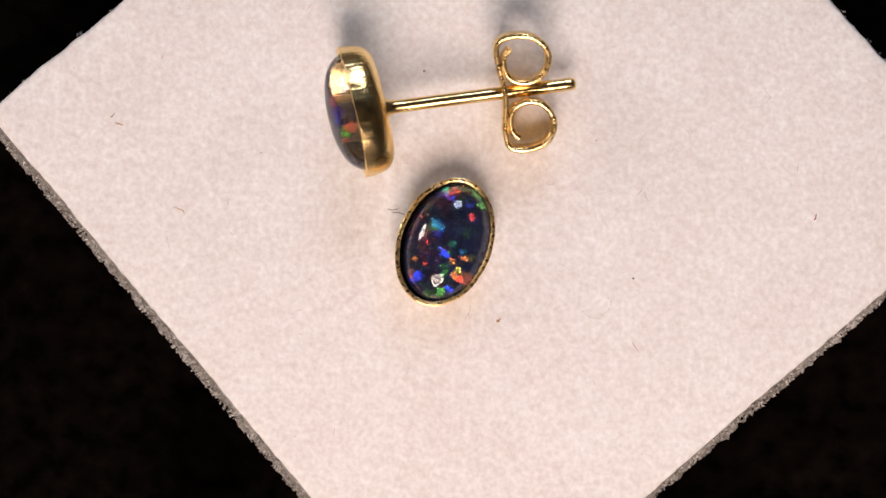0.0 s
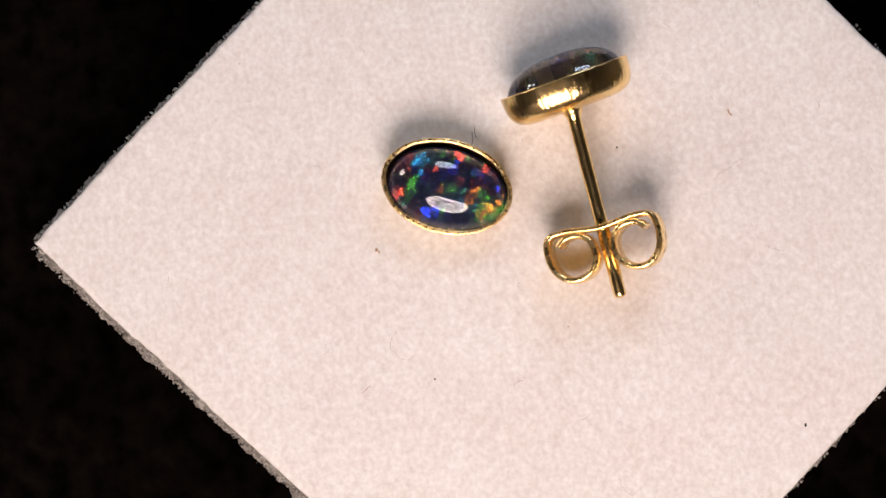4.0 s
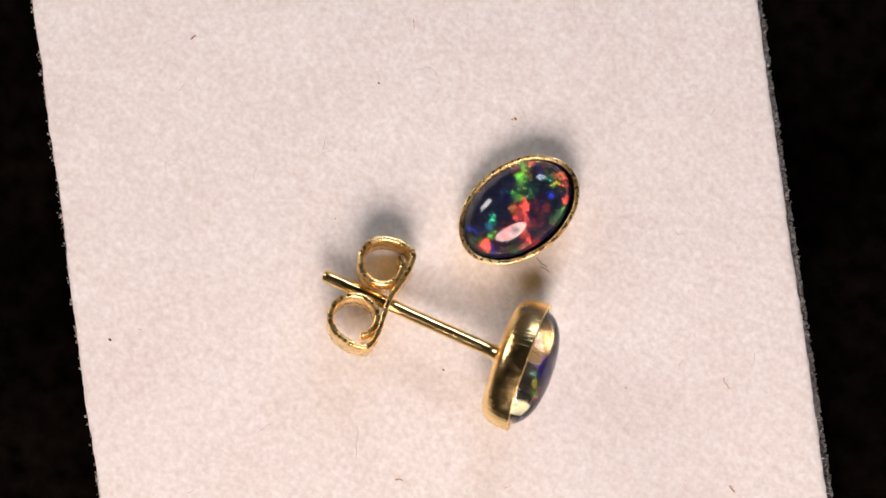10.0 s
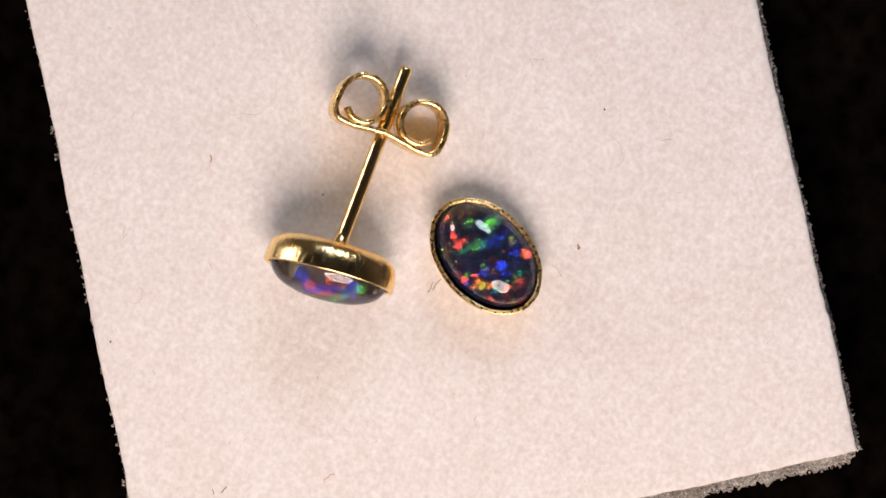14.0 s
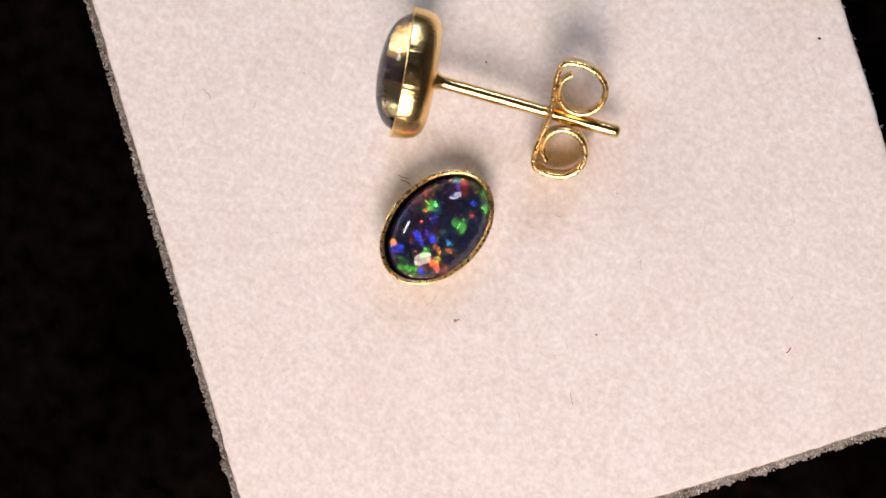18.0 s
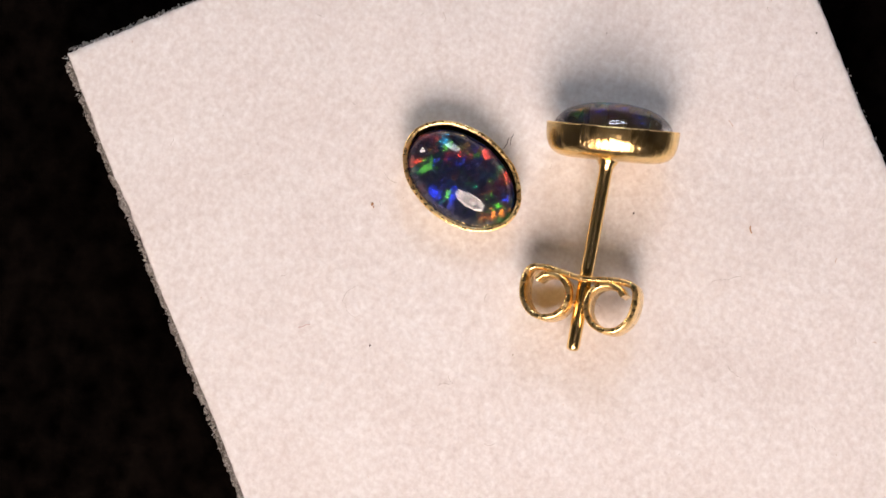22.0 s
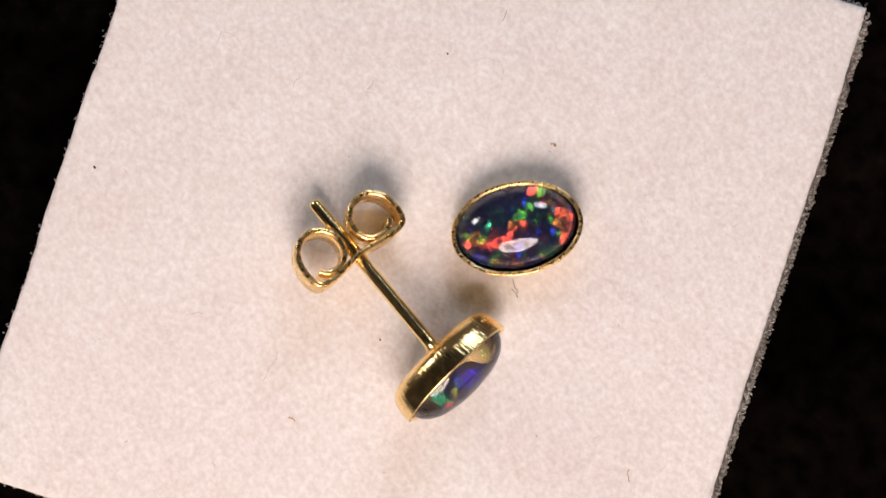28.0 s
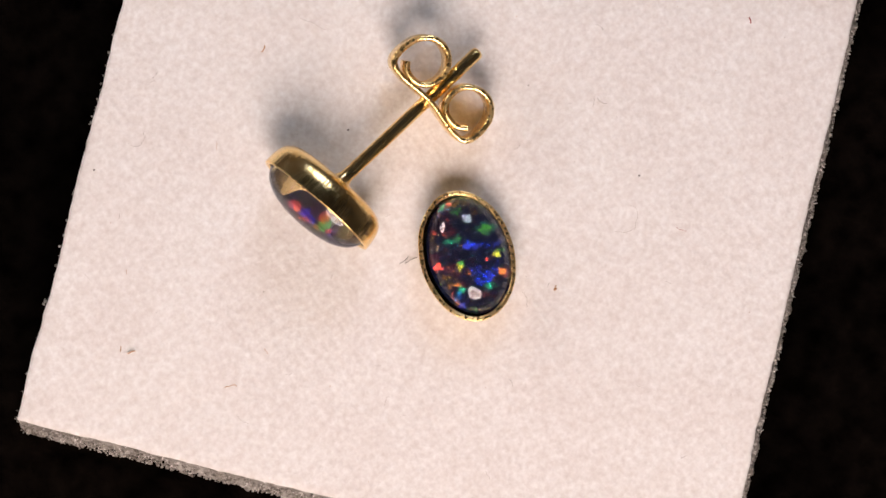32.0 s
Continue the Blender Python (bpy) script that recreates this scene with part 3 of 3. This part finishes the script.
FLAT_FIRES += flashes(FLAT_STONE_AT, 3.0, (
    "s orange -0.80 -1.67, s teal -0.86 0.69, m blue -0.46 0.58, s blue -1.18 0.23, m green 0.08 0.11, s orange -0.33 -0.09, s sky 0.71 -0.32, m orange 1.07 -0.10, "
    "m green 1.67 -0.18, s yellow 1.65 -0.47, s green 1.66 0.96, t teal 0.85 1.06"))
FLAT_FIRES += flashes(FLAT_STONE_AT, 3.5, (
    "s green -1.50 -0.02, s green -0.50 1.12, m sky -1.35 0.70, s sky -1.29 0.40, s orange 2.20 0.02"))
FLAT_FIRES += flashes(FLAT_STONE_AT, 4.0, (
    "s orange 1.30 0.18, s blue 1.12 0.78, s orange 1.74 -0.45, t sky 1.38 -0.29, t red -1.76 0.33, s blue -0.32 -0.81"))
FLAT_FIRES += flashes(FLAT_STONE_AT, 4.5, (
    "m green -1.59 -0.19, s red -1.94 -0.54, m sky -1.48 0.64, s red -0.73 0.70, s green -0.46 0.84, s teal 0.69 0.10, s green 1.44 0.15, m red 1.42 0.97, "
    "m orange 2.00 -0.28, s red 0.18 1.26, t green 0.53 1.20, m blue -0.62 -0.83, s blue 2.05 0.40"))
FLAT_FIRES += flashes(FLAT_STONE_AT, 5.0, (
    "s green -0.05 -0.64, s orange 2.15 -0.04"))
FLAT_FIRES += flashes(FLAT_STONE_AT, 5.5, (
    "m green -1.42 0.54, s green -1.27 0.67, m green -1.55 -0.46, s blue -1.40 -0.07, t green -0.53 1.08, s green 1.11 0.75, s orange 1.58 0.91, m blue 0.12 -0.55, "
    "s teal 1.04 1.19"))
FLAT_FIRES += flashes(FLAT_STONE_AT, 6.0, (
    "s sky -1.58 0.71, s red -1.95 -0.55, t green 0.58 1.24, s blue -0.42 -0.99, t green -0.16 0.26, m green 2.00 0.00, s green 2.27 0.07"))
FLAT_FIRES += flashes(FLAT_STONE_AT, 6.5, (
    "s green -1.40 0.20, m red -1.13 0.40, s teal -1.77 -0.69, l red -0.55 0.78, s orange -0.31 0.75, s red -0.43 1.15, m red 0.29 1.18, m red 1.51 0.79, "
    "s orange 1.86 -0.58, t green 0.59 0.15"))
FLAT_FIRES += flashes(FLAT_STONE_AT, 7.0, (
    "s green -1.50 0.69, t green -0.14 0.98, s green 1.16 1.09, t green 1.03 0.72, m blue -0.43 -0.46"))
FLAT_FIRES += flashes(FLAT_STONE_AT, 7.5, (
    "t green -1.42 -0.56, m green -1.16 -0.18, s red 0.73 1.21, m red 1.71 0.66, s sky 1.94 -0.31, s blue 0.35 -0.45, s blue 2.05 -0.16"))
FLAT_FIRES += flashes(FLAT_STONE_AT, 8.0, (
    "t red -0.94 1.23, m red -0.68 0.69, m red -0.32 0.63, s orange -0.59 0.81, s red -0.50 0.96, t orange 1.97 -0.64, s blue 0.49 -0.11"))
FLAT_FIRES += flashes(FLAT_STONE_AT, 8.5, (
    "m orange -2.22 0.26, s green -1.48 -0.79, m green -1.04 -0.37, s teal -0.23 -0.79, m green -1.19 1.07, m red -1.13 0.47, m red -0.71 0.16, m red 0.40 0.94, "
    "s orange 0.73 1.04"))
FLAT_FIRES += flashes(FLAT_STONE_AT, 9.0, (
    "s green -1.45 1.03, m red 0.05 0.53, s red 2.10 0.25, s blue 1.93 -0.30, s blue 0.80 0.40, t red -1.57 -0.93, t green 2.27 0.07"))
FLAT_FIRES += flashes(FLAT_STONE_AT, 9.5, (
    "m green -1.05 -0.74, s green -1.83 0.14, s blue -1.58 0.35, m red -0.38 0.05, m red -0.01 0.38, m red 1.98 0.32, s blue 2.08 -0.44"))
FLAT_FIRES += flashes(FLAT_STONE_AT, 10.0, (
    "s yellow -1.94 0.09, s red -2.22 0.27, s teal -1.90 -0.14, s green -0.85 -0.06, s sky 1.39 -0.11, t red -1.90 -0.59"))
FLAT_FIRES += flashes(FLAT_STONE_AT, 10.5, (
    "s green -1.32 -0.97, m green -0.77 -0.65, m green -0.39 -0.43, m orange 0.14 -0.09, m red 0.21 0.24, m red 0.86 0.36, s red 1.29 0.49, m red -2.19 0.01, "
    "s green 1.54 0.18, s red -1.94 0.67, s teal 1.21 -0.17"))
FLAT_FIRES += flashes(FLAT_STONE_AT, 11.0, (
    "s red -0.37 -0.08, s yellow 1.47 0.24, s green 1.24 1.00, s blue 1.88 0.73, s blue 1.93 -0.27, t sky -1.65 -0.42, s blue -1.59 0.34"))
FLAT_FIRES += flashes(FLAT_STONE_AT, 11.5, (
    "s red -1.00 -1.06, s blue -0.62 -0.80, s green -0.05 -0.38, m red 0.55 0.33, s red 2.10 0.27, m red -1.89 -0.13, m orange -1.77 0.07, s green -1.55 -0.03, "
    "s green -1.74 0.42"))
FLAT_FIRES += flashes(FLAT_STONE_AT, 12.0, (
    "s red 1.02 0.07, s teal -0.33 -0.46, s red -1.95 0.44, m blue 1.55 0.90, s orange 1.16 1.01, s green 0.31 1.58, s blue -1.05 0.33, m blue 0.03 0.78, "
    "s green 1.31 -0.19, s green 2.19 -0.10"))
FLAT_FIRES += flashes(FLAT_STONE_AT, 12.5, (
    "m orange 1.75 0.13, s yellow 1.99 0.01, m red 1.35 0.38, m red 0.98 0.20, m teal 0.39 -0.39, m blue 0.12 -0.52, s yellow -1.61 -0.27, t green -1.61 -0.18"))
FLAT_FIRES += flashes(FLAT_STONE_AT, 13.0, (
    "s green 1.03 0.79, s red -1.66 0.26, s red -1.72 -0.13, t yellow 0.00 1.22, s green -0.15 0.98, s violet -0.46 1.12, m blue -0.49 0.53"))
FLAT_FIRES += flashes(FLAT_STONE_AT, 13.5, (
    "m red 1.21 0.51, m green 0.62 0.11, s teal 0.46 -0.15, s red -1.10 -1.04, s teal -1.47 0.02, s red -1.67 0.21, t green 1.65 -0.33, s blue -0.69 -0.83"))
FLAT_FIRES += flashes(FLAT_STONE_AT, 14.0, (
    "s red 1.61 0.37, t red 1.08 0.31, m orange -0.64 0.85, s red -0.42 0.78, s yellow -0.80 0.84, s orange -1.15 0.60, s green 1.38 0.99, s green 0.87 -0.78, "
    "s green 1.43 -0.17, m blue -0.79 -0.10, t red -1.50 0.90, t red 2.23 0.11"))
FLAT_FIRES += flashes(FLAT_STONE_AT, 14.5, (
    "s red 1.15 0.65, m green 0.80 0.32, m blue 0.26 -0.41, s teal -1.58 -0.42"))
FLAT_FIRES += flashes(FLAT_STONE_AT, 15.0, (
    "s teal 2.19 0.45, t sky 2.10 0.27, s red 1.31 0.96, m teal 0.76 0.35, m blue 0.33 -0.05, s green -0.32 0.36, s yellow -0.41 0.42, s orange -0.82 0.13, "
    "s yellow -0.28 -0.85, t red -0.42 -0.55, s orange -1.07 -0.96, s red -0.20 1.18, s sky -1.45 0.65, s teal -1.36 0.55, s green -2.21 0.25, s blue -1.27 -0.16, "
    "m blue -1.13 -0.54, t orange 0.49 0.18"))

flat_ring = earring(4, CRYSTAL, GOLD_SEAT, 0.96, FLAT_FIRES, 0.6, False, 0.046, (0.0, -0.07), FLAT_LEAN, None, (0, 0, 0), "gold stud earring with an oval dark opal facing up")

side_way = heading(192.25, 6.0)
SIDE_AT = axes(Vector((-6.03, 5.03, 2.36)) - side_way * RIM, heading(102.25), side_way)
post_world = heading(7.0, -5.0)
SIDE_FIRES = []
SIDE_FIRES += flashes(SIDE_AT, 0.0, "m red .66 -1.07, m violet .05 -1.17, s blue -.43 -1.12, m green -1 -1.12, s orange -.76 -.8, s red -1.35 -1.02, s red -.8 -1.5", 0.6)
SIDE_FIRES += flashes(SIDE_AT, 8.6, "s green .24 -1.5, m violet -.6 -1.05", 0.36)
SIDE_FIRES += flashes(SIDE_AT, 10.0, "s yellow .68 -1.2, m violet -.32 -1.4, s blue -.1 -1.0, s violet .27 -1.4, s green 1.16 -1.0, s red 1.28 -.8", 0.36)
SIDE_FIRES += flashes(SIDE_AT, 12.3, "m teal 1.4 -1.18, m violet -.71 -1.2, m green -1.6 -1.15, s orange -1.5 -.85, s sky -.5 -.5", 0.36)
SIDE_FIRES += flashes(SIDE_AT, 13.9, "m blue 1.1 -1.35, m blue -1.3 -1.35, s sky -1.08 -.9, m green -.65 -.6, s orange .32 -.6, s red -.2 -1.62, s violet .34 -1.0", 0.36)
SIDE_FIRES += flashes(SIDE_AT, 15.1, "s orange -.94 -1.4, s red .06 -.75, s violet -1.45 -.95, m blue .67 -.8, s red -.3 -1.0", 0.36)
side_ring = earring(9, CRYSTAL_HAZY, GOLD_DARKENED, 0.96, SIDE_FIRES, 0.0, True, 0.046, (0, 0), (0, 0), SIDE_AT.to_3x3().inverted() @ post_world, (-0.14, 0, 0), "gold stud earring lying on its edge, post out flat")


# ---------------------------------------------------------------- the butterfly back
def strip_mesh(name, path, width, thick):
    """A flat band along a path in the local xy plane, standing along z."""
    rings = []
    for k, p in enumerate(path):
        a, b = path[max(k - 1, 0)], path[min(k + 1, len(path) - 1)]
        d = (b - a).normalized()
        nrm = Vector((-d.y, d.x, 0))
        h, w = thick / 2, width / 2
        e = 0.07
        ring = []
        for s, z in ((-h, -w + e), (-h + e, -w), (h - e, -w), (h, -w + e), (h, w - e), (h - e, w), (-h + e, w), (-h, w - e)):
            ring.append(tuple(p + nrm * s + Vector((0, 0, z))))
        rings.append(ring)
    me = rings_mesh(name, rings, True, True)
    me.set_sharp_from_angle(angle=radians(48))
    return me


def butterfly_back():
    t = tagged(new("earring_back"), "gold butterfly earring back with two curled loops", "earring back")
    plate = smooth_path([(-2.40, -0.10, 0), (-1.7, -0.14, 0), (-0.8, -0.02, 0), (0, 0.06, 0), (0.8, -0.02, 0), (1.7, -0.14, 0), (2.40, -0.10, 0)], 5)
    part("base_plate", strip_mesh("base_plate", plate, 1.9, 0.26), GOLD, t, "flat gold strip round the post")
    for s in (-1, 1):
        k = 1.0 if s > 0 else 1.04
        pts = [(2.36, -0.09), (2.60, 0.05), (2.74, 0.36), (2.78, 0.9), (2.62, 1.6), (2.15, 2.12), (1.58, 2.26), (1.02, 2.10), (0.60, 1.68), (0.46, 1.12), (0.60, 0.58), (0.98, 0.24), (1.45, 0.14), (1.88, 0.24), (2.18, 0.52)]
        loop = smooth_path([(s * x, y * (k if y > 0.5 else 1), 0) for x, y in pts], 8)
        part("loop", strip_mesh("loop", loop, 1.86, 0.285), GOLD, t, "curled gold loop")
    return t


back = butterfly_back()
# the plate's y axis runs away from the stone, along the post
roll = -12.0
BACK_Y = post_world
BACK_Z = (Matrix.Rotation(radians(-roll), 3, BACK_Y) @ Vector((0, 0, 1)))
BACK_AT = axes((1.38, 5.9, 1.72), BACK_Y.cross(BACK_Z), BACK_Z)


# ---------------------------------------------------------------- dust on the pad
DUST = {"black": (0.03, 0.025, 0.02), "dark": (0.10, 0.08, 0.07), "brown": (0.62, 0.36, 0.20), "orange": (0.60, 0.33, 0.15), "red": (0.45, 0.10, 0.08), "grey": (0.64, 0.58, 0.54)}
DUST_MATS = {k: plain("dust_" + k, tuple(0.7 * q for q in c), c, 0.8, 3000, 0.00002) for k, c in DUST.items()}


def fibre(x, y, length, azimuth, curl, colour, thick=0.010):
    """A hair that lies on the nap; curl: how far it winds, in degrees."""
    rnd = random.Random(int(x * 100 + y * 7))
    steps, p, a = 9, Vector((0, 0, 0)), azimuth - curl / 2
    path = []
    for k in range(steps + 1):
        path.append((x + p.x, y + p.y, 0.07 + 0.02 * math.sin(k * 1.3 + x)))
        p += heading(a + rnd.uniform(-28, 28)) * (length / steps)
        a += curl / steps
    mid = Vector(path[steps // 2]) - Vector((x, y, 0.0))
    path = [(q[0] - mid.x, q[1] - mid.y, q[2]) for q in path]
    part("dust_fibre", tube_mesh("dust_fibre", path, thick, 5, [0.5] + [1.0] * (steps - 1) + [0.5]), DUST_MATS[colour], PAD, colour + " stray fibre")


def speck(x, y, size, colour):
    rnd = random.Random(int(x * 10 + y))
    rings = [[(x + size * r * rnd.uniform(0.8, 1.2) * math.cos(q * math.pi / 3), y + size * r * 0.7 * math.sin(q * math.pi / 3), z) for q in range(6)] for r, z in ((1.0, 0.0), (0.95, 0.05), (0.5, 0.09))]
    part("dust_speck", rings_mesh("dust_speck", rings, True, True), DUST_MATS[colour], PAD, colour + " speck of dust")


fibre(-0.75, 12.66, 1.7, -56, 40, "grey")
fibre(-4.18, 0.42, 0.62, 8, 25, "dark", 0.015)
fibre(-3.9, 0.32, 0.75, -10, -30, "dark", 0.015)
fibre(-17.6, 4.9, 0.45, -15, 30, "orange", 0.03)
fibre(-15.24, -1.04, 0.75, -80, 40, "grey")
fibre(5.9, -5.08, 2.4, 40, 170, "grey", 0.008)
fibre(7.62, -6.48, 0.62, -62, 10, "red")
fibre(14.3, 5.4, 1.6, 70, 150, "grey", 0.008)
fibre(8.0, 1.1, 0.5, 56, 25, "grey")
fibre(8.3, 0.85, 0.6, 100, -40, "grey", 0.015)
fibre(-14.6, 0.62, 0.7, 150, 60, "orange", 0.018)
fibre(15.8, 2.1, 0.5, 85, 10, "grey", 0.011)
fibre(-11.15, 12.8, 1.5, 20, 150, "grey", 0.009)
fibre(-3.45, 12.95, 0.4, 30, 60, "orange", 0.03)
fibre(16.6, -0.3, 0.35, 60, 40, "red", 0.03)
fibre(-0.5, -4.72, 0.9, 80, 70, "grey", 0.010)
fibre(-17.9, 5.3, 0.3, 40, 10, "orange", 0.022)
fibre(10.5, 3.9, 0.6, 120, 90, "grey", 0.011)
fibre(-9.0, -4.5, 0.6, 20, -60, "grey", 0.011)
fibre(3.5, 14.2, 0.9, 75, 50, "grey", 0.011)
speck(0.93, -5.12, 0.10, "brown")
speck(1.05, -5.02, 0.05, "brown")
speck(12.25, 14.55, 0.085, "black")
speck(-10.6, 3.36, 0.05, "grey")
speck(-2.5, 7.27, 0.06, "dark")
speck(-13.7, 13.2, 0.06, "dark")
speck(5.92, 3.7, 0.05, "grey")
speck(7.6, -3.13, 0.06, "dark")
dust_rnd = random.Random(21)
for _ in range(70):
    q = heading(39.2) * dust_rnd.uniform(-14.5, 19.5) + heading(129.3) * dust_rnd.uniform(-15, 19)
    if dust_rnd.random() < 0.6:
        speck(q.x, q.y, dust_rnd.uniform(0.012, 0.03), dust_rnd.choice(("grey", "grey", "grey", "brown", "orange")))
    else:
        fibre(q.x, q.y, dust_rnd.uniform(0.2, 0.5), dust_rnd.uniform(0, 360), dust_rnd.uniform(-60, 60), dust_rnd.choice(("grey", "grey", "grey", "grey", "orange")), 0.009)


# ---------------------------------------------------------------- motion of the turntable
def motions():
    table = turntable()
    for thing, base in ((table, Matrix()), (PAD, Matrix()), (flat_ring, FLAT_AT), (side_ring, SIDE_AT), (back, BACK_AT)):
        walk(thing, [(0.5 * k, Matrix.Rotation(radians(turned(0.5 * k)), 4, "Z") @ base) for k in range(65)])


motions()
